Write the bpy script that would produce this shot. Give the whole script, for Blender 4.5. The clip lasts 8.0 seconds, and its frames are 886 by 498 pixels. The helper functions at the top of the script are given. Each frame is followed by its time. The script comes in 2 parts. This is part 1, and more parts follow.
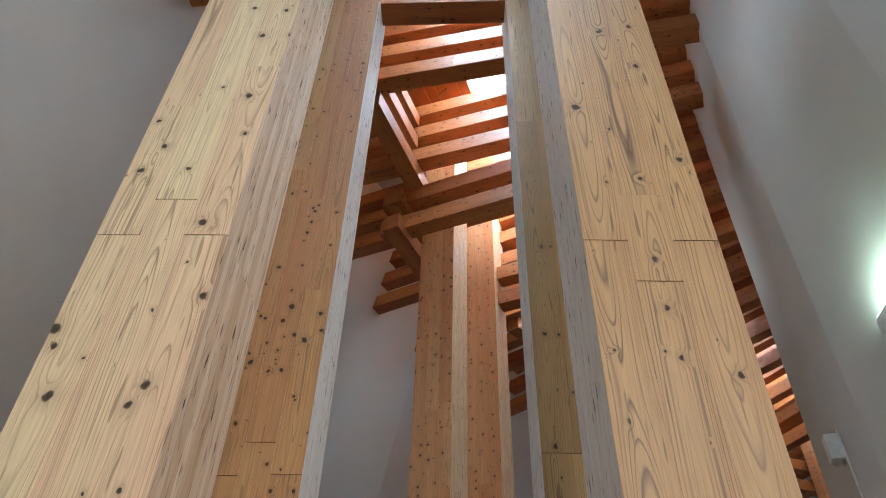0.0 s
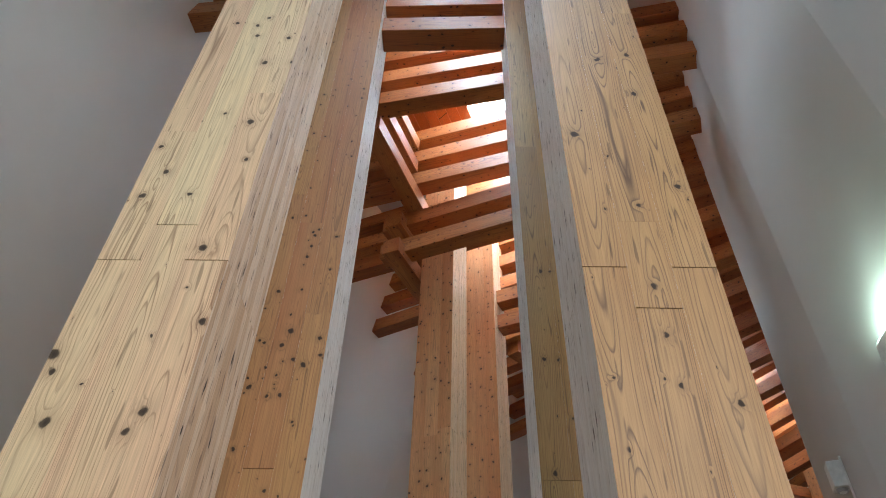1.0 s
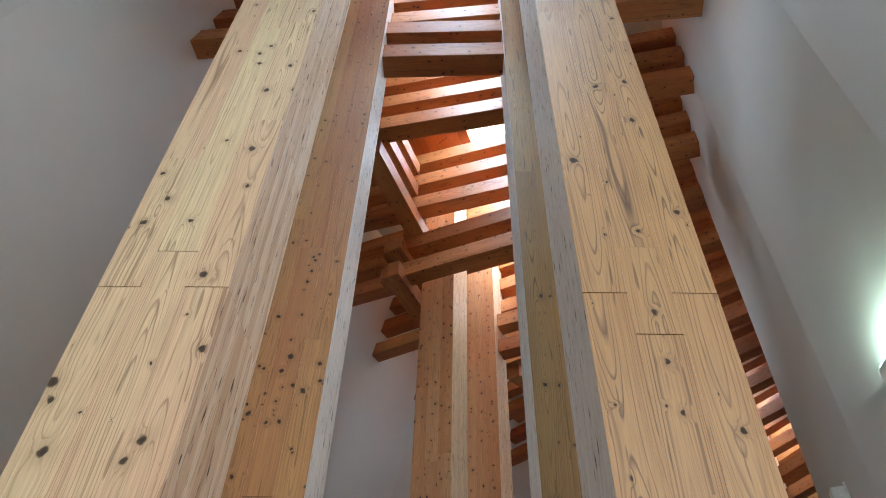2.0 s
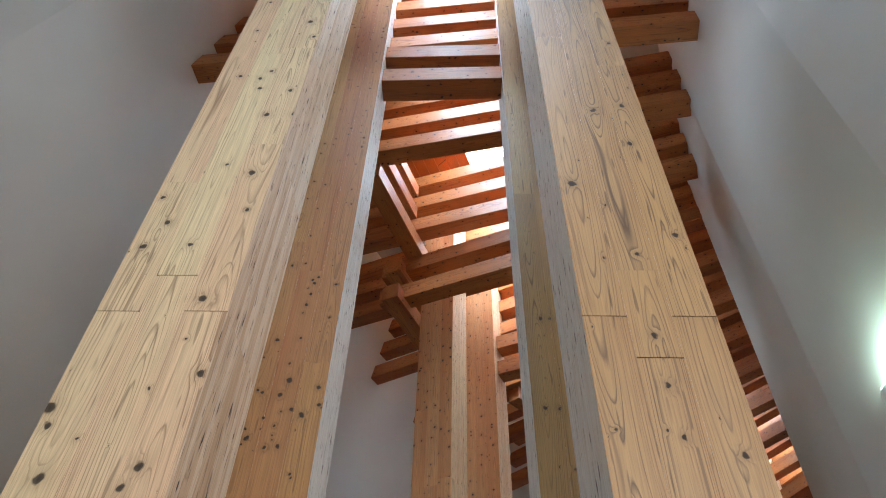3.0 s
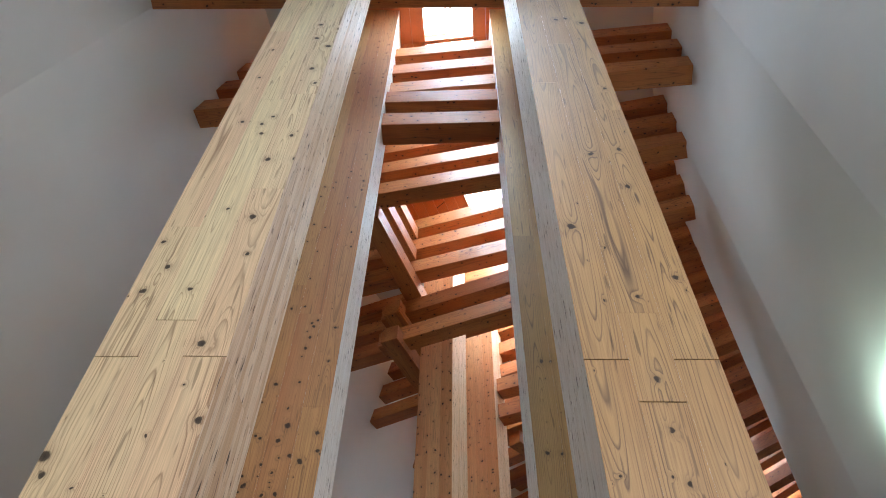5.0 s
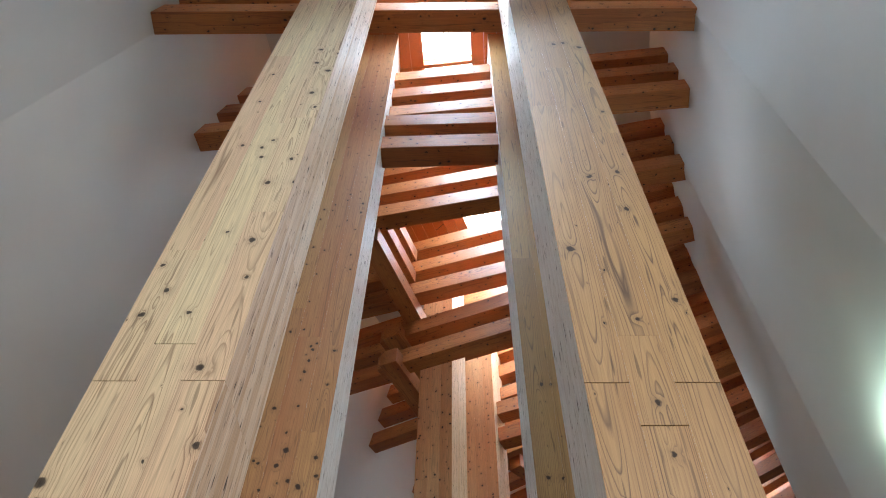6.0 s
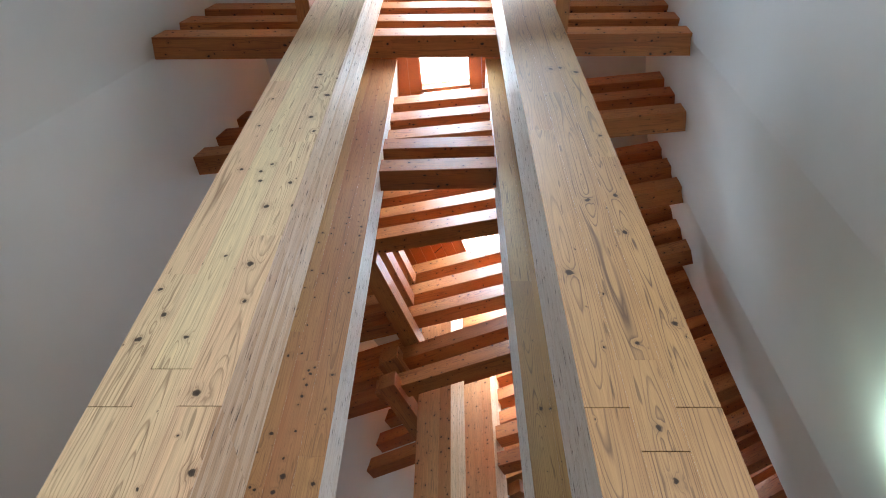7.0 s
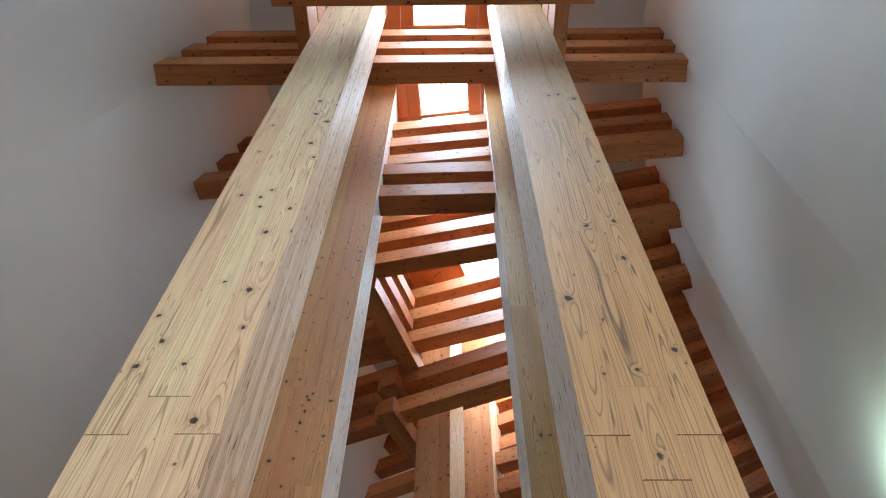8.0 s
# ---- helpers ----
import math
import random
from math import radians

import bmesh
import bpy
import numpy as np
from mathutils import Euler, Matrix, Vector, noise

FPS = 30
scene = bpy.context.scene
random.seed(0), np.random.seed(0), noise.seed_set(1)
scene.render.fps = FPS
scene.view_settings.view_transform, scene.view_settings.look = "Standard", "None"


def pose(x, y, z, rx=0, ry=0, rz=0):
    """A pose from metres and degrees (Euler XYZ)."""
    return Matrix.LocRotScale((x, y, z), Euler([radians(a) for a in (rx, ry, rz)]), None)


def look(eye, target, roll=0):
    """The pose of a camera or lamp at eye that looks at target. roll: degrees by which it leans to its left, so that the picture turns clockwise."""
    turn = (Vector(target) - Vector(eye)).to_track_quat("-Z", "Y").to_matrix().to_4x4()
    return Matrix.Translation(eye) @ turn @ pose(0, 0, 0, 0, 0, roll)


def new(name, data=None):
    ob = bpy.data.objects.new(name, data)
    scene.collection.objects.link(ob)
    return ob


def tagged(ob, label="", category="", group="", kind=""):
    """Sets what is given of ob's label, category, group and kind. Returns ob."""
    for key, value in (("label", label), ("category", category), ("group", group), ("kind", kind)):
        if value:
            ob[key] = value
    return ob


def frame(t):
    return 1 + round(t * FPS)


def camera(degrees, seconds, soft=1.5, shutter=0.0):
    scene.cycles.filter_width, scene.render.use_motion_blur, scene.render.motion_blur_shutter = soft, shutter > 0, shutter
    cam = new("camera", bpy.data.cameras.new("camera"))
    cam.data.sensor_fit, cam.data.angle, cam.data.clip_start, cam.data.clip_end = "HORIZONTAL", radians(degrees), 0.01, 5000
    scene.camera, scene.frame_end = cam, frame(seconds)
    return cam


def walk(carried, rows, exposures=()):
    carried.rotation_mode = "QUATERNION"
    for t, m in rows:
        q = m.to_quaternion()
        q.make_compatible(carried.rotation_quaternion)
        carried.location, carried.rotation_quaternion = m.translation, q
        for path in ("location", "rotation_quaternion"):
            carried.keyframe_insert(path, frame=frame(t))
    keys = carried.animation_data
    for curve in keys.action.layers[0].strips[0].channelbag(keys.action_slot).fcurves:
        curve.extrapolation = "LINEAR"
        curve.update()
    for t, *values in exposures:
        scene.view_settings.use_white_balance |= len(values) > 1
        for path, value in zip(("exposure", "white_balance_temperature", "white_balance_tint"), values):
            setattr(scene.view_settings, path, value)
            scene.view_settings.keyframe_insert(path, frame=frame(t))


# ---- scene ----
EXPO = 0.15
SUN_EL, SUN_AZ = 74.0, -75.0
SKY_W, FILL_W, LAMP_W = 47.0, 76.0, 8.0
cam = camera(66.7, 8.0, 1.0)
PATH = [
    (0, (0.195, 0.322, 1.589), (0.154, 1.835, 2.897), 1.6),
    (0.5, (0.195, 0.314, 1.591), (0.154, 1.806, 2.923), 1.7),
    (1, (0.196, 0.31, 1.593), (0.155, 1.778, 2.951), 1.8),
    (1.5, (0.196, 0.305, 1.596), (0.154, 1.749, 2.979), 1.8),
    (3, (0.195, 0.293, 1.601), (0.155, 1.668, 3.052), 1.6),
    (3.5, (0.194, 0.292, 1.602), (0.155, 1.644, 3.075), 1.5),
    (4, (0.193, 0.288, 1.604), (0.154, 1.618, 3.096), 1.4),
    (4.5, (0.192, 0.287, 1.605), (0.154, 1.595, 3.117), 1.4),
    (6, (0.19, 0.284, 1.607), (0.155, 1.518, 3.181), 1.2),
    (6.5, (0.19, 0.283, 1.61), (0.158, 1.491, 3.204), 1.1),
    (7, (0.189, 0.282, 1.613), (0.159, 1.463, 3.227), 1.0),
    (7.5, (0.189, 0.278, 1.613), (0.161, 1.43, 3.248), 0.9),
    (8, (0.189, 0.274, 1.615), (0.162, 1.397, 3.27), 0.9),
]
walk(cam, [(t, look(eye, target, roll)) for t, eye, target, roll in PATH], [(0, EXPO), (8, EXPO)])

# ---- light ----
world = bpy.data.worlds.new("sky")
scene.world = world
world.use_nodes = True
wn = world.node_tree
sky = wn.nodes.new("ShaderNodeTexSky")
sky.sky_type = "NISHITA"
sky.sun_disc = False
sky.sun_elevation = radians(SUN_EL)
sky.sun_rotation = radians(SUN_AZ)
wn.nodes["Background"].inputs["Strength"].default_value = 0.12
wn.links.new(sky.outputs[0], wn.nodes["Background"].inputs["Color"])

sun = new("sun", bpy.data.lights.new("sun", "SUN"))
sun.data.energy, sun.data.angle, sun.data.color = 4.0, radians(0.5), (1.0, 0.95, 0.88)
sun_way = Vector((math.sin(radians(SUN_AZ)) * math.cos(radians(SUN_EL)), math.cos(radians(SUN_AZ)) * math.cos(radians(SUN_EL)), math.sin(radians(SUN_EL))))
sun.matrix_world = look(sun_way * 30, (0, 0, 0))


def area(name, m, sx, sy, watts, colour, spread=180):
    lamp = new(name, bpy.data.lights.new(name, "AREA"))
    lamp.data.shape, lamp.data.size, lamp.data.size_y = "RECTANGLE", sx, sy
    lamp.data.energy, lamp.data.color, lamp.data.spread = watts, colour, radians(spread)
    lamp.matrix_world = m
    return lamp


# ---- materials ----
def nodes(name):
    m = bpy.data.materials.new(name)
    m.use_nodes = True
    return m, m.node_tree, m.node_tree.nodes["Principled BSDF"]


def add(t, kind, **values):
    n = t.nodes.new(kind)
    for key, value in values.items():
        n.inputs[key.replace("_", " ")].default_value = value
    return n


def calc(t, op, a, b=None, c=None):
    n = t.nodes.new("ShaderNodeMath")
    n.operation = op
    for i, v in enumerate((a, b, c)):
        if v is None:
            continue
        if isinstance(v, (int, float)):
            n.inputs[i].default_value = v
        else:
            t.links.new(v, n.inputs[i])
    return n.outputs[0]


def blend(t, f, a, b, mode="MIX"):
    n = t.nodes.new("ShaderNodeMix")
    n.data_type, n.blend_type = "RGBA", mode
    for i, v in ((0, f), (6, a), (7, b)):
        if isinstance(v, (int, float)):
            n.inputs[i].default_value = v
        elif isinstance(v, tuple):
            n.inputs[i].default_value = (*v, 1)
        else:
            t.links.new(v, n.inputs[i])
    return n.outputs[2]


def ramp(t, f, stops):
    n = t.nodes.new("ShaderNodeValToRGB")
    while len(n.color_ramp.elements) < len(stops):
        n.color_ramp.elements.new(0.5)
    for e, (p, c) in zip(n.color_ramp.elements, stops):
        e.position, e.color = p, (*c, 1) if isinstance(c, tuple) else (c, c, c, 1)
    t.links.new(f, n.inputs[0])
    return n.outputs[0]


def cedar(name, pale, heart, late, lamella=0.0, knots=1.0, knot_cell=(7.0, 2.6), few=0.30, gloss=0.42, ring=0.0075, pith=0.0, drift=0.10, marks=(), strength=1.0):
    """Knotty cedar, the grain along local z; lamella: thickness of the glued layers that show on an edge; ring: mean ring width;
    pith: how far the heart of the log lies behind the middle of the piece; drift: how far it wanders;
    marks: single knots as (x, z, radius) in the world."""
    m, t, bsdf = nodes(name)
    tc = t.nodes.new("ShaderNodeTexCoord")
    info = t.nodes.new("ShaderNodeObjectInfo")
    chance = info.outputs["Random"]
    own = t.nodes.new("ShaderNodeSeparateXYZ")
    t.links.new(tc.outputs["Object"], own.inputs[0])
    away = t.nodes.new("ShaderNodeCombineXYZ")
    for i, k in enumerate((37.0, 53.0, 91.0)):
        t.links.new(calc(t, "MULTIPLY", chance, k), away.inputs[i])
    shift = t.nodes.new("ShaderNodeVectorMath")
    t.links.new(tc.outputs["Object"], shift.inputs[0])
    t.links.new(away.outputs[0], shift.inputs[1])
    base = shift.outputs[0]
    layer = None
    if lamella:
        flo = calc(t, "FLOOR", calc(t, "DIVIDE", calc(t, "ADD", own.outputs[1], 5.0), lamella))
        wnz = t.nodes.new("ShaderNodeTexWhiteNoise")
        wnz.noise_dimensions = "2D"
        cmb = t.nodes.new("ShaderNodeCombineXYZ")
        t.links.new(flo, cmb.inputs[0])
        t.links.new(calc(t, "MULTIPLY", chance, 77.0), cmb.inputs[1])
        t.links.new(cmb.outputs[0], wnz.inputs["Vector"])
        layer = wnz.outputs["Value"]
        hop = t.nodes.new("ShaderNodeCombineXYZ")
        t.links.new(calc(t, "MULTIPLY", layer, 40.0), hop.inputs[2])
        plus = t.nodes.new("ShaderNodeVectorMath")
        t.links.new(base, plus.inputs[0])
        t.links.new(hop.outputs[0], plus.inputs[1])
        base = plus.outputs[0]

    def scaled(x, y, z):
        n = t.nodes.new("ShaderNodeMapping")
        n.vector_type = "POINT"
        n.inputs["Scale"].default_value = (x, y, z)
        t.links.new(base, n.inputs["Vector"])
        return n.outputs[0]

    def cloud(x, y, z, detail=1.0, roughness=0.5):
        n = add(t, "ShaderNodeTexNoise", Scale=1.0, Detail=detail, Roughness=roughness)
        t.links.new(scaled(x, y, z), n.inputs["Vector"])
        return n.outputs["Fac"]

    # scattered knots
    split = t.nodes.new("ShaderNodeSeparateXYZ")
    t.links.new(scaled(knot_cell[0], knot_cell[0], knot_cell[1]), split.inputs[0])
    flat = t.nodes.new("ShaderNodeCombineXYZ")
    t.links.new(calc(t, "ADD", split.outputs[0], split.outputs[1]), flat.inputs[0])
    t.links.new(split.outputs[2], flat.inputs[1])
    vor = add(t, "ShaderNodeTexVoronoi", Scale=1.0, Randomness=1.0)
    vor.voronoi_dimensions = "2D"
    rough = add(t, "ShaderNodeTexNoise", Scale=2.6, Detail=2.0)
    t.links.new(flat.outputs[0], rough.inputs["Vector"])
    warp = t.nodes.new("ShaderNodeVectorMath")
    warp.operation = "MULTIPLY_ADD"
    t.links.new(rough.outputs["Color"], warp.inputs[0])
    warp.inputs[1].default_value = (0.22, 0.22, 0.0)
    t.links.new(flat.outputs[0], warp.inputs[2])
    t.links.new(warp.outputs[0], vor.inputs["Vector"])
    pick = t.nodes.new("ShaderNodeSeparateXYZ")
    t.links.new(vor.outputs["Color"], pick.inputs[0])
    size = calc(t, "MULTIPLY", calc(t, "MAXIMUM", calc(t, "SUBTRACT", pick.outputs[0], few), 0.0), 0.15 * knots)
    near = calc(t, "DIVIDE", vor.outputs["Distance"], calc(t, "ADD", size, 0.0005))
    # single knots
    if marks:
        geo = t.nodes.new("ShaderNodeNewGeometry")
        where = t.nodes.new("ShaderNodeSeparateXYZ")
        t.links.new(geo.outputs["Position"], where.inputs[0])
        wob = add(t, "ShaderNodeTexNoise", Scale=45.0, Detail=1.0)
        t.links.new(geo.outputs["Position"], wob.inputs["Vector"])
        wobble = calc(t, "MULTIPLY", calc(t, "SUBTRACT", wob.outputs["Fac"], 0.5), 0.016)
        px = calc(t, "ADD", where.outputs[0], wobble)
        pz = calc(t, "SUBTRACT", where.outputs[2], wobble)
        for x, z, r in marks:
            dx = calc(t, "MULTIPLY", calc(t, "SUBTRACT", px, x), 1.0 / r)
            dz = calc(t, "MULTIPLY", calc(t, "SUBTRACT", pz, z), 0.86 / r)
            near = calc(t, "MINIMUM", near, calc(t, "SQRT", calc(t, "ADD", calc(t, "MULTIPLY", dx, dx), calc(t, "MULTIPLY", dz, dz))))
    knot = ramp(t, calc(t, "MULTIPLY", near, 0.5), ((0.0, 1.0), (0.34, 0.92), (0.50, 0.0)))
    halo = calc(t, "POWER", 2.718, calc(t, "MULTIPLY", calc(t, "MULTIPLY", near, near), -0.22))
    # growth rings about a wandering heart line
    fine = cloud(260.0, 260.0, 5.0, 3.0, 0.6)
    tone = cloud(4.0, 4.0, 0.5, 2.0)
    if lamella:
        field = calc(t, "MULTIPLY", cloud(6.5, 6.5, 0.34, 0.8, 0.4), 30.0)
        radius = None
    else:
        cx = calc(t, "MULTIPLY", calc(t, "SUBTRACT", cloud(0.0, 0.0, 0.5), 0.5), drift * 1.1)
        cx = calc(t, "ADD", cx, calc(t, "MULTIPLY", calc(t, "SUBTRACT", calc(t, "FRACT", calc(t, "MULTIPLY", chance, 17.0)), 0.5), 0.05))
        depth = calc(t, "ADD", calc(t, "MULTIPLY", calc(t, "SUBTRACT", cloud(0.0, 0.0, 0.75), 0.38), drift * 1.8), pith)
        dx, dy = calc(t, "SUBTRACT", own.outputs[0], cx), calc(t, "ADD", own.outputs[1], depth)
        radius = calc(t, "SQRT", calc(t, "ADD", calc(t, "MULTIPLY", dx, dx), calc(t, "MULTIPLY", dy, dy)))
        sway = calc(t, "MULTIPLY", cloud(16.0, 16.0, 0.8, 2.0), 1.1)
        years = add(t, "ShaderNodeTexNoise", Scale=45.0, Detail=1.0)
        years.noise_dimensions = "1D"
        t.links.new(calc(t, "ADD", radius, calc(t, "MULTIPLY", chance, 9.0)), years.inputs["W"])
        field = calc(t, "ADD", calc(t, "ADD", calc(t, "MULTIPLY", radius, 1.0 / ring), sway), calc(t, "MULTIPLY", years.outputs["Fac"], 3.0))
    field = calc(t, "ADD", field, calc(t, "MULTIPLY", halo, 1.3))
    line = ramp(t, calc(t, "FRACT", field), ((0.0, 0.25), (0.05, 0.0), (0.70, 0.02), (0.94, 1.0), (1.0, 0.25)))
    if lamella:
        body = calc(t, "ADD", calc(t, "MULTIPLY", tone, 1.0), calc(t, "MULTIPLY", calc(t, "SUBTRACT", layer, 0.35), 0.5))
    else:
        body = calc(t, "ADD", calc(t, "MULTIPLY", tone, 0.9), calc(t, "MULTIPLY", calc(t, "SUBTRACT", chance, 0.5), 0.45))
        body = calc(t, "ADD", body, calc(t, "MULTIPLY", calc(t, "ABSOLUTE", dx), 2.2))
    colour = ramp(t, body, ((0.30, pale), (0.60, tuple((a + b) / 2 for a, b in zip(pale, heart))), (0.88, heart)))
    strong = ramp(t, cloud(13.0, 13.0, 1.1), ((0.34, 0.28 * strength), (0.66, 0.95 * strength)))
    colour = blend(t, calc(t, "MULTIPLY", line, strong), colour, late)
    # dark resin streaks that lie between the rings
    resin = calc(t, "MULTIPLY", ramp(t, cloud(60.0, 60.0, 4.5, 1.0), ((0.67, 0.0), (0.72, 1.0))), 0.6 * strength)
    colour = blend(t, resin, colour, tuple(0.62 * c for c in late))
    if lamella:
        flecks = calc(t, "MULTIPLY", ramp(t, cloud(75.0, 75.0, 9.0, 1.0), ((0.66, 0.0), (0.72, 1.0))), 0.75)
        colour = blend(t, flecks, colour, tuple(0.75 * c for c in late))
    colour = blend(t, 1.0, colour, ramp(t, fine, ((0.25, 0.74), (0.75, 1.16))), "MULTIPLY")
    colour = blend(t, calc(t, "MULTIPLY", halo, 0.32), colour, tuple(0.75 * c for c in late))
    colour = blend(t, calc(t, "MULTIPLY", knot, 0.94), colour, (0.012, 0.009, 0.010))
    t.links.new(colour, bsdf.inputs["Base Color"])
    t.links.new(calc(t, "ADD", calc(t, "ADD", calc(t, "MULTIPLY", knot, 0.3), gloss), calc(t, "MULTIPLY", tone, 0.10)), bsdf.inputs["Roughness"])
    bsdf.inputs["Specular IOR Level"].default_value = 0.6 if lamella else 0.4
    bump = add(t, "ShaderNodeBump", Strength=0.3, Distance=0.002)
    t.links.new(calc(t, "ADD", calc(t, "MULTIPLY", fine, 0.5), calc(t, "ADD", calc(t, "MULTIPLY", line, -0.6), calc(t, "MULTIPLY", knot, -0.8))), bump.inputs["Height"])
    t.links.new(bump.outputs[0], bsdf.inputs["Normal"])
    return m


def plaster(name, colour, rough=0.85):
    m, t, bsdf = nodes(name)
    tc = t.nodes.new("ShaderNodeTexCoord")
    a = add(t, "ShaderNodeTexNoise", Scale=0.7, Detail=3.0)
    b = add(t, "ShaderNodeTexNoise", Scale=140.0, Detail=2.0)
    for n in (a, b):
        t.links.new(tc.outputs["Object"], n.inputs["Vector"])
    k = ramp(t, a.outputs["Fac"], ((0.3, 0.93), (0.7, 1.03)))
    t.links.new(blend(t, 1.0, colour, k, "MULTIPLY"), bsdf.inputs["Base Color"])
    bsdf.inputs["Roughness"].default_value = rough
    bump = add(t, "ShaderNodeBump", Strength=0.12, Distance=0.002)
    t.links.new(b.outputs["Fac"], bump.inputs["Height"])
    t.links.new(bump.outputs[0], bsdf.inputs["Normal"])
    return m


def plain(name, colour, rough=0.5, metal=0.0, glow=0.0):
    m, t, bsdf = nodes(name)
    tc = t.nodes.new("ShaderNodeTexCoord")
    a = add(t, "ShaderNodeTexNoise", Scale=30.0, Detail=3.0)
    t.links.new(tc.outputs["Object"], a.inputs["Vector"])
    t.links.new(blend(t, 1.0, colour, ramp(t, a.outputs["Fac"], ((0.3, 0.9), (0.7, 1.05))), "MULTIPLY"), bsdf.inputs["Base Color"])
    bsdf.inputs["Roughness"].default_value, bsdf.inputs["Metallic"].default_value = rough, metal
    if glow:
        bsdf.inputs["Emission Color"].default_value = (*colour, 1)
        bsdf.inputs["Emission Strength"].default_value = glow
    return m


# knots of the four nearest posts
KNOTS_PALE = (
    (-0.938, 2.64, 0.018), (-0.92, 2.584, 0.011), (-0.874, 2.43, 0.018), (-0.627, 2.467, 0.015), (-0.652, 2.406, 0.013), (-0.601, 2.184, 0.008),
    (-0.547, 2.762, 0.013), (-0.627, 3.058, 0.015), (-0.922, 3.572, 0.011), (-0.856, 3.425, 0.012), (-0.902, 3.299, 0.014), (-0.741, 3.312, 0.01),
    (-0.729, 3.781, 0.009), (-0.615, 3.727, 0.015), (-0.585, 3.503, 0.01), (-0.649, 4.154, 0.015), (-0.526, 4.159, 0.015), (-0.63, 2.89, 0.005),
    (-0.822, 2.546, 0.006), (-0.65, 5.703, 0.014), (-0.529, 5.64, 0.014), (-0.642, 5.495, 0.014), (-0.558, 5.38, 0.017), (-0.871, 5.328, 0.01),
    (-0.604, 5.08, 0.016), (-0.87, 4.971, 0.009), (-0.557, 4.902, 0.012), (-0.844, 4.489, 0.011), (-0.743, 4.467, 0.011), (-0.704, 4.539, 0.011),
    (-0.726, 4.377, 0.011), (-0.581, 4.361, 0.011),
)
KNOTS_TAN = (
    (0.798, 4.199, 0.012), (0.913, 3.936, 0.009), (0.801, 2.737, 0.01), (0.809, 2.571, 0.009), (0.951, 2.523, 0.01), (0.637, 3.669, 0.017),
    (0.969, 3.376, 0.012), (0.817, 3.277, 0.008), (0.8, 2.919, 0.01), (0.628, 2.594, 0.005), (0.965, 4.83, 0.012), (0.793, 4.192, 0.013),
    (0.908, 3.941, 0.012), (0.926, 4.234, 0.013), (0.816, 5.769, 0.014), (0.969, 5.712, 0.017), (0.878, 5.786, 0.014), (0.768, 2.592, 0.005),
)
KNOTS_RUSSET = (
    (-0.781, 3.914, 0.012), (-0.684, 3.757, 0.009), (-0.666, 3.651, 0.017), (-0.697, 3.56, 0.014), (-0.508, 3.608, 0.012), (-0.489, 3.503, 0.011),
    (-0.624, 3.476, 0.011), (-0.568, 3.444, 0.014), (-0.753, 3.424, 0.008), (-0.692, 3.381, 0.008), (-0.817, 3.308, 0.011), (-0.715, 3.262, 0.011),
    (-0.653, 3.271, 0.011), (-0.629, 4.395, 0.01), (-0.644, 4.344, 0.01), (-0.653, 4.258, 0.01), (-0.666, 4.175, 0.01), (-0.792, 3.575, 0.009),
    (-0.806, 4.494, 0.01), (-0.814, 2.986, 0.01), (-0.809, 3.316, 0.011),
)
KNOTS_BROWN = (
    (0.67, 4.084, 0.013), (0.721, 4.085, 0.01), (0.644, 3.5, 0.011), (0.715, 3.498, 0.011), (0.754, 3.171, 0.008), (0.645, 2.901, 0.013),
)
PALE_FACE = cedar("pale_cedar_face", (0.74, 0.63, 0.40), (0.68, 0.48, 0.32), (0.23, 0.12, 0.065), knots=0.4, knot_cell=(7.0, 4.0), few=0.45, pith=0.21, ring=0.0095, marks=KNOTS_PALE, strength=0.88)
PALE_EDGE = cedar("pale_cedar_edge", (0.74, 0.60, 0.47), (0.56, 0.37, 0.23), (0.20, 0.11, 0.07), lamella=0.03, knots=1.2, knot_cell=(20.0, 4.0), gloss=0.52, strength=0.45)
# cedar edge with the cool sheen of the rooflights put into its colour
SKYLIT_EDGE = cedar("skylit_cedar_edge", (0.87, 0.86, 0.84), (0.80, 0.77, 0.73), (0.36, 0.29, 0.25), lamella=0.03, knots=1.2, knot_cell=(20.0, 4.0), gloss=0.52, strength=0.35)
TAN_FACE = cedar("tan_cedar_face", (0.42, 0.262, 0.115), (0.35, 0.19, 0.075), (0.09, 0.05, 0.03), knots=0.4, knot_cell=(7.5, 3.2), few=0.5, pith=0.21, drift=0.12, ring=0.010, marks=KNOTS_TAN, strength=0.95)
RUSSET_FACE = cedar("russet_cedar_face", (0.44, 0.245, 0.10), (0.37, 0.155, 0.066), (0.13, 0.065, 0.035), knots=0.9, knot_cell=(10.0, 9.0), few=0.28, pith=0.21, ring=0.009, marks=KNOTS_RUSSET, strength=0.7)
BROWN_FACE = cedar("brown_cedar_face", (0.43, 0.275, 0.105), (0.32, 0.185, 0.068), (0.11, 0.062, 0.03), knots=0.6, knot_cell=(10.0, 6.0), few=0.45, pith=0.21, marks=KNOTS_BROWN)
ORANGE_FACE = cedar("orange_cedar_face", (0.72, 0.38, 0.18), (0.62, 0.27, 0.105), (0.24, 0.10, 0.045), knots=1.0, knot_cell=(10.0, 9.0), few=0.12, pith=0.21, strength=0.5)
ORANGE_EDGE = cedar("orange_cedar_edge", (0.76, 0.56, 0.36), (0.66, 0.43, 0.24), (0.36, 0.20, 0.11), lamella=0.03, knots=1.0, knot_cell=(22.0, 5.0), gloss=0.44)
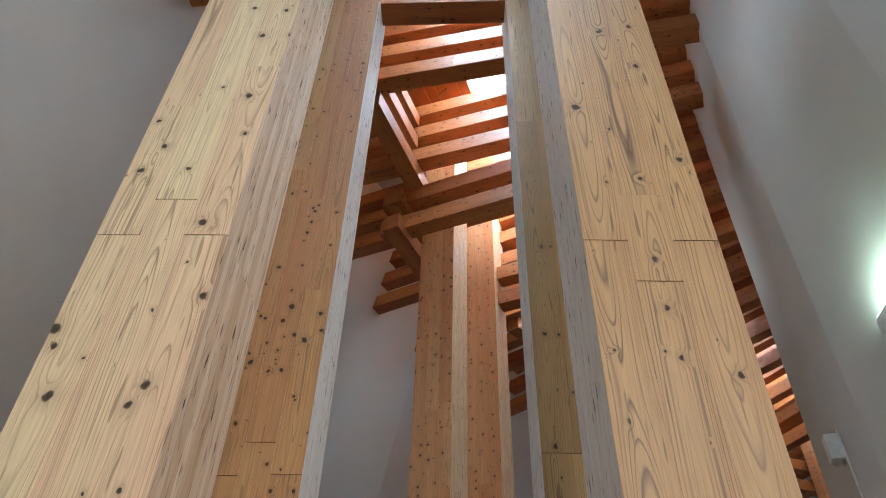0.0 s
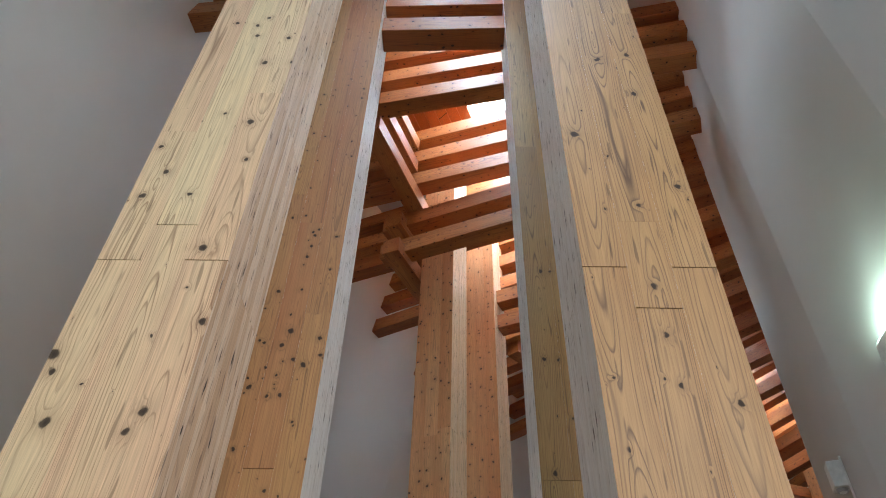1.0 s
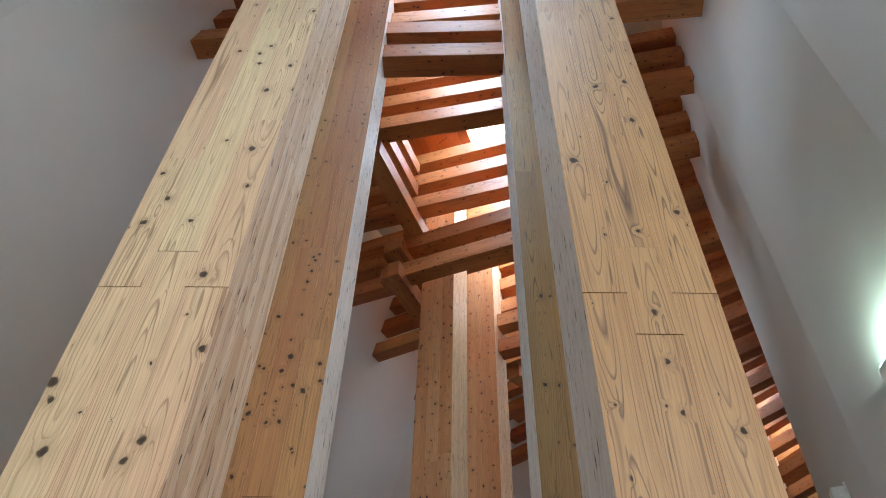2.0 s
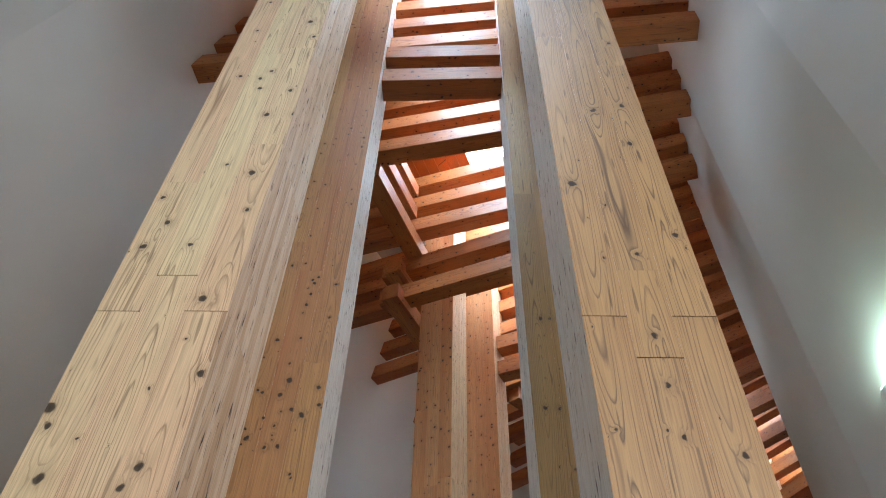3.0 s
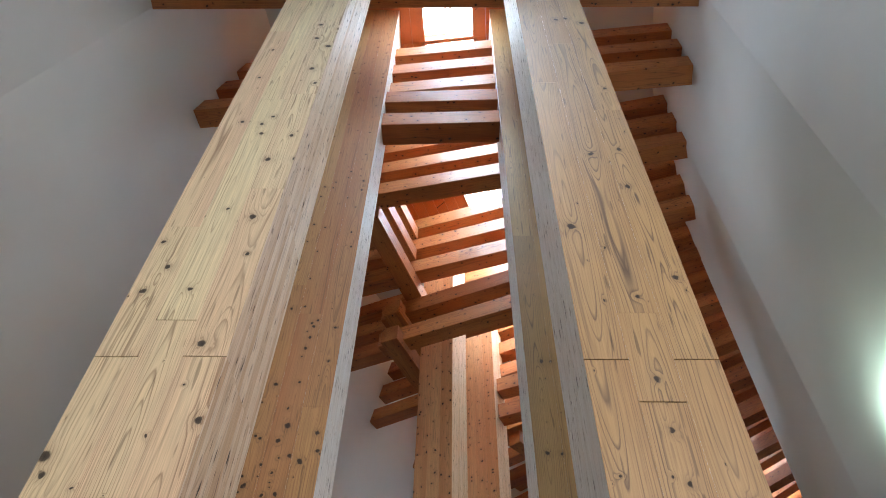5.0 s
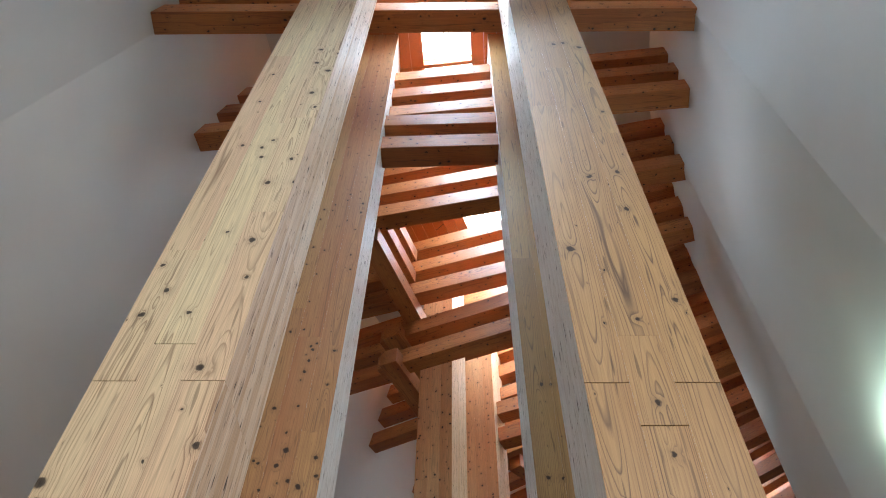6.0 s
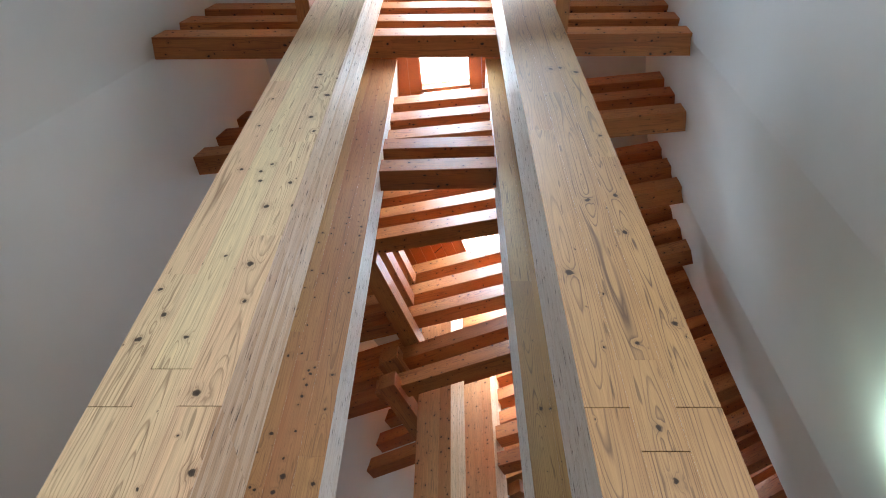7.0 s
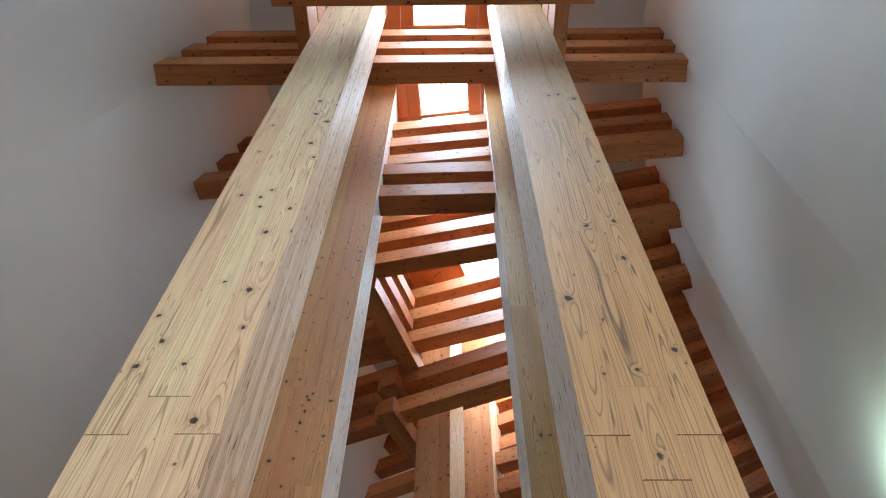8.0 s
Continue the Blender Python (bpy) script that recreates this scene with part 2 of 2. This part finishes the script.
BEAM = cedar("cedar_beam", (0.49, 0.185, 0.055), (0.35, 0.10, 0.025), (0.15, 0.045, 0.018), knots=1.0, knot_cell=(9.5, 8.0), few=0.2, ring=0.010, strength=0.7)
BOARD = cedar("cedar_board", (0.58, 0.20, 0.056), (0.48, 0.13, 0.032), (0.26, 0.11, 0.045), knots=0.7, ring=0.012, strength=0.6)
WALL = plaster("white_plaster", (0.605, 0.59, 0.56))
CEILING = plaster("ceiling_paint", (0.56, 0.56, 0.58))
FLOOR = cedar("floor_wood", (0.20, 0.13, 0.08), (0.15, 0.09, 0.05), (0.09, 0.05, 0.03), knots=0.4)
WHITE_METAL = plain("white_metal", (0.80, 0.82, 0.80), 0.4)
GLOW = plain("lamp_diffuser", (0.55, 1.0, 0.93), 0.5, 0.0, 30.0)
ALU = plain("grey_metal", (0.5, 0.52, 0.54), 0.35, 0.8)
MILKY, _t, _b = nodes("milky_glass")
_soft = _t.nodes.new("ShaderNodeBsdfTranslucent")
_soft.inputs["Color"].default_value = (0.97, 0.98, 1.0, 1)
_t.links.new(_soft.outputs[0], _t.nodes["Material Output"].inputs["Surface"])


# ---- building blocks ----
def mesh_of(name, bm, *materials):
    me = bpy.data.meshes.new(name)
    bm.to_mesh(me)
    bm.free()
    for m in materials:
        me.materials.append(m)
    return me


def box(bm, x0, x1, y0, y1, z0, z1, bevel=0.0):
    made = bmesh.ops.create_cube(bm, size=1.0, matrix=Matrix.Translation(((x0 + x1) / 2, (y0 + y1) / 2, (z0 + z1) / 2)) @ Matrix.Diagonal((x1 - x0, y1 - y0, z1 - z0, 1)))
    if bevel:
        edges = list({e for v in made["verts"] for e in v.link_edges})
        bmesh.ops.bevel(bm, geom=edges, offset=bevel, segments=1, affect="EDGES", profile=0.5)


def part(name, bm, material, parent, label=""):
    ob = new(name, mesh_of(name, bm, *(material if isinstance(material, tuple) else (material,))))
    ob.parent = parent
    return tagged(ob, label)


TURN = Vector((10.53, 2.43, 0.0))   # centre about which the hall bends
STEP = 5.8                          # degrees from frame to frame


def bend(deg):
    """The move of a thing, built beside the first bay, along the bend."""
    return Matrix.Translation(TURN) @ Matrix.Rotation(radians(-deg), 4, "Z") @ Matrix.Translation(-TURN)


def polar(r, deg, z=0.0):
    return Vector((TURN.x - r * math.cos(radians(deg)), TURN.y + r * math.sin(radians(deg)), z))


SEC = 0.21                                   # section of every beam
LEVELS = (6.87, 7.29, 7.71, 8.13, 8.55)      # undersides of the crossing beams
CEIL = 9.40


def wall_left_r(z, deg=0.0):
    return 13.12 + 0.285 * (7.71 - z) + 0.013 * max(0.0, deg - 12.0)


RIGHT = [-0.3 + 11.6 * i for i in range(-3, 10)]   # corners of the facetted right wall
RIGHT_R = [8.25, 8.23, 8.20, 8.17, 8.09, 8.05] + [8.0] * 7


def right_foot(deg):
    """The foot of the right wall, which runs straight from corner to corner, and its direction there."""
    i = max([j for j in range(len(RIGHT) - 1) if RIGHT[j] <= deg] or [0])
    a, b = polar(RIGHT_R[i], RIGHT[i]), polar(RIGHT_R[i + 1], RIGHT[i + 1])
    return a + (b - a) * ((deg - RIGHT[i]) / 11.6), (b - a).normalized()


def wall_right_r(deg):
    return (right_foot(deg)[0] - TURN).length


ALONG_X = Matrix.Rotation(radians(90), 4, "Y")
ALONG_Y = Matrix.Rotation(radians(-90), 4, "X")


def timber(name, length, material, m, parent, cut=0.0, w=SEC, label=""):
    """A squared beam, its grain along local z from the origin; cut: how far the upper side stops short at its start."""
    bm = bmesh.new()
    box(bm, -w / 2, w / 2, -SEC / 2, SEC / 2, 0, length, 0.004)
    if cut:
        for v in bm.verts:
            if v.co.z < 0.05:
                v.co.z += cut * (0.5 - v.co.x / w)
    ob = part(name, bm, material, parent, label)
    ob.matrix_local = m
    return ob


# ---- setting ----
FROM, TO = -34.8, 104.8
STEPS = [FROM + 11.6 * i + (0.4 if i else 0) for i in range(13)]


def ring_wall(name, steps, outline, label):
    """outline(deg): foot and head of the inner face and of the outer face."""
    bm = bmesh.new()
    rows = [[bm.verts.new(p) for p in outline(d)] for d in steps]
    for a, b in zip(rows, rows[1:]):
        for i in range(4):
            j = (i + 1) % 4
            bm.faces.new((a[i], a[j], b[j], b[i]))
    bm.faces.new(rows[0])
    bm.faces.new(list(reversed(rows[-1])))
    bmesh.ops.recalc_face_normals(bm, faces=bm.faces)
    ob = new(name, mesh_of(name, bm, WALL))
    return tagged(ob, label, "wall", kind="structure")


def upright(r, d):
    return polar(r, d, 0), polar(r, d, CEIL), polar(r - 0.2, d, CEIL), polar(r - 0.2, d, 0)


ring_wall("wall_right", RIGHT, lambda d: upright(wall_right_r(d), d), "white plastered upright wall in flat facets along the bend")
ring_wall("wall_left", STEPS, lambda d: (polar(wall_left_r(0, d), d, 0), polar(wall_left_r(CEIL, d), d, CEIL), polar(wall_left_r(CEIL, d) + 0.2, d, CEIL), polar(wall_left_r(0, d) + 0.2, d, 0)), "white plastered wall in flat facets leaning inwards")


def sector(bm, r0, r1, d0, d1, z0, z1, n=1):
    for i in range(n):
        a, b = d0 + (d1 - d0) * i / n, d0 + (d1 - d0) * (i + 1) / n
        lo = [bm.verts.new(polar(r, d, z0)) for r, d in ((r0, a), (r1, a), (r1, b), (r0, b))]
        hi = [bm.verts.new(polar(r, d, z1)) for r, d in ((r0, a), (r1, a), (r1, b), (r0, b))]
        bm.faces.new(lo), bm.faces.new(list(reversed(hi)))
        for k in range(4):
            j = (k + 1) % 4
            bm.faces.new((lo[k], lo[j], hi[j], hi[k]))
    bmesh.ops.recalc_face_normals(bm, faces=bm.faces)


bm = bmesh.new()
sector(bm, 5.9, wall_left_r(0, TO) + 0.3, FROM - 1, TO + 1, -0.2, 0.0, 21)
tagged(new("floor", mesh_of("floor", bm, FLOOR)), "brown timber floor of the hall", "floor", kind="structure")

WIN_R, WIN_W = 9.85, 1.6                             # where the unseen end wall gets its added window
FIRST, LAST = -4, 16                   # bays that have a rooflight
MID, WELL, STRIP = 10.48, 0.29, 1.20   # middle line, half width of the rooflights and of the boarded strip
bm = bmesh.new()
sector(bm, 5.9, MID - STRIP, FROM - 1, TO + 1, CEIL, CEIL + 0.12, 26)
sector(bm, MID + STRIP, wall_left_r(CEIL, TO) + 0.2, FROM - 1, TO + 1, CEIL, CEIL + 0.12, 21)
for d0, d1 in ((FROM - 1, STEP * FIRST + 0.29), (STEP * LAST + 0.31, TO + 1)):
    sector(bm, MID - STRIP, MID + STRIP, d0, d1, CEIL, CEIL + 0.12, 3)
tagged(new("ceiling", mesh_of("ceiling", bm, CEILING)), "white ceiling panels above the timber frames", "ceiling", kind="structure")

# end walls out of view, added to close the hall and hold the window
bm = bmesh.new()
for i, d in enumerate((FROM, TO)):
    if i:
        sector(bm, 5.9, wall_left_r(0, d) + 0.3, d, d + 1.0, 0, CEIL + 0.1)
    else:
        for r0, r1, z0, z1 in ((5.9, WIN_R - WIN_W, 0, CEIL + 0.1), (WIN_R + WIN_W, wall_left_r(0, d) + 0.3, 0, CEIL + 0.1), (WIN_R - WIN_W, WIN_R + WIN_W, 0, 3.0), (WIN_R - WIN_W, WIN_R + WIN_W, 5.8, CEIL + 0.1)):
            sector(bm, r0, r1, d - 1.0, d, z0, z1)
tagged(new("wall_end", mesh_of("wall_end", bm, WALL)), "plain white wall, added unseen to close the hall", "wall", kind="structure")

# rooflights: boarded strip, opening and lamp for the sky in each bay
for k in range(FIRST, LAST):
    d0, d1 = STEP * k + 0.3, STEP * (k + 1) + 0.3
    light = tagged(new("rooflight"), "bright square rooflight with boarded cedar surround", "rooflight", "rooflights along the ridge", "structure")
    light.location = polar(MID, (d0 + d1) / 2, CEIL)
    bpy.context.view_layer.update()
    inv = Matrix.Translation(-light.location)
    for side in (-1, 1):
        lo, hi = (MID - STRIP, MID - WELL) if side < 0 else (MID + WELL, MID + STRIP)
        for j in range(6):
            w = (hi - lo) / 6
            bm = bmesh.new()
            sector(bm, lo + j * w + 0.002, lo + (j + 1) * w - 0.002, d0 + 0.01, d1 - 0.01, CEIL, CEIL + 0.05)
            bm.transform(inv)
            part("board", bm, BOARD, light)
        r = MID + side * WELL
        bm = bmesh.new()
        sector(bm, min(r, r + side * 0.03), max(r, r + side * 0.03), d0 + 0.12, d1 - 0.12, CEIL - 0.03, CEIL + 0.14)
        bm.transform(inv)
        part("lining", bm, BOARD, light)
    for d in (d0, d1 - 0.12):
        bm = bmesh.new()
        sector(bm, MID - WELL, MID + WELL, d, d + 0.12, CEIL - 0.03, CEIL + 0.14)
        bm.transform(inv)
        part("lining", bm, BOARD, light)
    for r in (-0.03, 0.03):
        bm = bmesh.new()
        sector(bm, MID + r - 0.008, MID + r + 0.008, d0 + 0.12, d1 - 0.12, CEIL + 0.11, CEIL + 0.13)
        bm.transform(inv)
        part("glazing_bar", bm, ALU, light)
    bm = bmesh.new()
    sector(bm, MID - WELL, MID + WELL, d0 + 0.12, d1 - 0.12, CEIL + 0.132, CEIL + 0.138)
    bm.transform(inv)
    part("pane", bm, MILKY, light, "bright milky glass pane").visible_shadow = False
    mid = (d0 + d1) / 2
    p = polar(MID, mid, CEIL + 0.15)
    area("rooflight_sky", Matrix.Translation(p) @ Matrix.Rotation(radians(-mid), 4, "Z"), 2 * WELL, 0.95, SKY_W * (1.9 if 2 < k < 8 else 1.0), (0.64, 0.825, 1.0), 140)

# wide window added to the unseen end wall to light post fronts
window = tagged(new("fill_window"), "wide high window with a pale metal frame, added unseen for fill light", "window", kind="structure")
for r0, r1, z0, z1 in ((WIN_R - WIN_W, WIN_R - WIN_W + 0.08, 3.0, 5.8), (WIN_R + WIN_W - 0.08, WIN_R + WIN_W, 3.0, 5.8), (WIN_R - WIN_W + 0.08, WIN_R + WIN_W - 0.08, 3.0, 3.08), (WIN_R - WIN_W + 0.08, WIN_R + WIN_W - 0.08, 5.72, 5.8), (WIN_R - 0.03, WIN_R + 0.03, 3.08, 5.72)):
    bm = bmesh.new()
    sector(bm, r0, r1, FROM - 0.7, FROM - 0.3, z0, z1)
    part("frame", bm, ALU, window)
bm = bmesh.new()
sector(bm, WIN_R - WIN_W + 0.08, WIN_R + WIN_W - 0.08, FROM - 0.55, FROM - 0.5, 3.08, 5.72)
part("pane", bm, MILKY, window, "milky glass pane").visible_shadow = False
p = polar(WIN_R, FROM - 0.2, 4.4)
area("fill_lamp", look(p, polar(WIN_R, FROM + 8, 3.6)), 2 * WIN_W - 0.2, 2.6, FILL_W, (1.0, 0.92, 0.835), 100)


# ---- timber frames ----
def frame_thing(name, label, group):
    return tagged(new(name), label, "timber frame", group)


def triple(deg):
    """Three beams, one above the other, from wall to wall."""
    fr = frame_thing("roof_frame", "three stacked knotty cedar beams spanning between the white walls", "frames of the roof")
    for z in LEVELS[2:]:
        x0, x1 = TURN.x - wall_left_r(z, deg) - 0.02, TURN.x - wall_right_r(deg) + 0.03
        timber("beam", x1 - x0, BEAM, Matrix.Translation((x0, 2.435, z + SEC / 2)) @ ALONG_X, fr, 0.06)
    fr.matrix_world = bend(deg)
    return fr


for deg in (0.0, 5.45, 11.5, 17.6, *(17.6 + STEP * k for k in range(1, 14))):
    triple(deg)


def post(x0, y0, joints, deg, top, face, edge, look_of):
    """A square post, glued from three boards on its face; joints: heights at which each board is pieced."""
    po = tagged(new("post"), look_of, "post", "posts of the timber frames")
    w = 0.14
    for i in range(3):
        zs = [0.0, *joints[i], top]
        for a, b in zip(zs, zs[1:]):
            bm = bmesh.new()
            # the butt joints low down stand open, the finger joints higher up are tight
            under, over = (0.0015 if 0 < e < 3.2 else 0.0 for e in (a, b))
            box(bm, -w / 2 + 0.0001, w / 2 - 0.0001, -0.21, 0.21, -(b - a) / 2 + 0.0001, (b - a) / 2 - 0.0001, 0.0004)
            bmesh.ops.bisect_plane(bm, geom=bm.verts[:] + bm.edges[:] + bm.faces[:], plane_co=(0, -0.195, 0), plane_no=(0, 1, 0))
            for v in bm.verts:
                if v.co.y < -0.2:
                    v.co.z += under if v.co.z < 0 else -over
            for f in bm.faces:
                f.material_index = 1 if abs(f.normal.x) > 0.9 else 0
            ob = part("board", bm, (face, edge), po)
            ob.matrix_local = Matrix.Translation((x0 + w * (i + 0.5), y0 + 0.21, (a + b) / 2))
    po.matrix_world = bend(deg)
    return po


A_JOINTS = (((3.0, 3.665, 5.6), (3.16, 4.72), (3.003, 3.925, 4.78)), ((2.997, 4.9), (2.836, 3.2, 5.4), (2.999, 4.6)))
B_JOINTS = (((2.741, 4.7), (2.897, 4.45), (2.751, 3.77)), ((2.869, 5.2), (2.869, 4.3), (3.031, 5.0)))
for deg, out, back in ((0.0, 0.0, 0.0), (4 * STEP, 0.11, 0.01), (8 * STEP, 0.11, 0.01), (12 * STEP, 0.11, 0.01)):
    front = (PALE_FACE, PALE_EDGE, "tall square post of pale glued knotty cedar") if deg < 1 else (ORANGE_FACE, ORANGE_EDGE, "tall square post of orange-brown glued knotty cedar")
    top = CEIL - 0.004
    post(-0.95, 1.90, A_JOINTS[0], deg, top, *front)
    post(0.59, 1.90, A_JOINTS[1], deg, top, *((TAN_FACE, SKYLIT_EDGE, "tall square post of tan glued knotty cedar") if deg < 1 else front))
    post(-0.89 - back, 3.18, B_JOINTS[0], deg, top, *((RUSSET_FACE, SKYLIT_EDGE, "tall square post of brown glued cedar with many small knots") if deg < 1 else front))
    post(0.58 - back, 3.18, B_JOINTS[1], deg, top, *((BROWN_FACE, SKYLIT_EDGE, "tall square post of olive-brown glued cedar, rooflight sheen painted on its edges") if deg < 1 else front))
    tie = frame_thing("bracket_frame", "crossing pairs of square cedar beams clasping the posts", "brackets of the posts")
    for z in LEVELS[:2]:
        timber("beam", 2.45 + 2 * out, BEAM, Matrix.Translation((-1.175 - out, 1.56 if out else 1.505, z + SEC / 2)) @ ALONG_X, tie)
        m = Matrix.Translation((-0.47, 3.37, z + SEC / 2)) @ Matrix.Rotation(radians(-1.6), 4, "Z") @ ALONG_X
        timber("beam", 1.06, BEAM, m, tie)
        for x in (-1.007, 1.067) if not out else (-1.062, 1.122):
            up = 0.003 if out else SEC * 1.5
            timber("beam", 2.4, BEAM, Matrix.Translation((x, 1.31 if out else 1.34, z + up)) @ ALONG_Y, tie, w=SEC if out else 0.112)
    if not out:
        for x in (-1.007, 1.067):
            for z in (LEVELS[0] + 2 * SEC, LEVELS[1] + 2 * SEC):
                bm = bmesh.new()
                box(bm, -0.05, 0.05, 0.05, 2.2, 0.001, SEC - 0.001, 0.003)
                part("spacer", bm, BEAM, tie).matrix_local = Matrix.Translation((x, 1.34, z))
    tie.matrix_world = bend(deg)

# beams along the bend between the frames of an open bay
for deg in (17.5, 17.5 + 4 * STEP):
    link = frame_thing("link_frame", "short square cedar beams running lengthwise between two roof frames", "links between the frames")
    for x, lean in ((-0.985, -2.6), (1.05, 2.6)):
        for z, far in ((7.503, 1.50), (7.923, 1.06), (8.343, 1.06)):
            timber("beam", far, BEAM, Matrix.Translation((x - 0.03 * lean / 2.6, 1.30, z + SEC / 2)) @ Matrix.Rotation(radians(lean), 4, "Z") @ ALONG_Y, link)
    link.matrix_world = bend(deg)


# ---- wall fittings ----
def on_wall(deg, z):
    """A pose on the right wall: local x along it, y out of it into the hall."""
    p, x = right_foot(deg)
    y = Vector((-x.y, x.x, 0))
    return Matrix(((x.x, y.x, 0, p.x), (x.y, y.y, 0, p.y), (0, 0, 1, z), (0, 0, 0, 1)))


lamp = tagged(new("wall_lamp"), "white box-shaped uplight glowing on the plaster wall", "wall lamp")
bm = bmesh.new()
box(bm, -0.14, 0.14, 0.002, 0.10, -0.09, 0.06, 0.006)
part("body", bm, WHITE_METAL, lamp)
bm = bmesh.new()
box(bm, -0.12, 0.12, 0.015, 0.09, 0.061, 0.068)
part("diffuser", bm, GLOW, lamp, "glowing cool-white diffuser")
lamp.matrix_world = on_wall(4.75, 3.60)
area("uplight", on_wall(4.75, 3.60) @ Matrix.Translation((0, 0.052, 0.075)) @ Matrix.Rotation(radians(180), 4, "X"), 0.22, 0.06, LAMP_W, (0.70, 1.0, 0.84))

unit = tagged(new("wall_unit"), "small white box-shaped wall unit with a round lens below", "wall unit")
bm = bmesh.new()
box(bm, 0.0, 0.11, 0.002, 0.10, -0.09, 0.09, 0.005)
part("case", bm, WHITE_METAL, unit)
bm = bmesh.new()
bmesh.ops.create_cone(bm, cap_ends=True, segments=24, radius1=0.034, radius2=0.038, depth=0.022, matrix=Matrix.Translation((0.05, 0.05, -0.101)))
rim = part("lens", bm, ALU, unit, "round grey lens ring")
bm = bmesh.new()
bmesh.ops.create_uvsphere(bm, u_segments=16, v_segments=8, radius=0.026, matrix=Matrix.Translation((0.05, 0.05, -0.108)) @ Matrix.Diagonal((1, 1, 0.5, 1)))
part("bulb", bm, WHITE_METAL, rim)
bm = bmesh.new()
box(bm, -0.014, -0.002, 0.002, 0.016, -3.4, 0.11, 0.003)
part("conduit", bm, WHITE_METAL, unit, "thin white conduit")
unit.matrix_world = on_wall(15.75, 3.60)
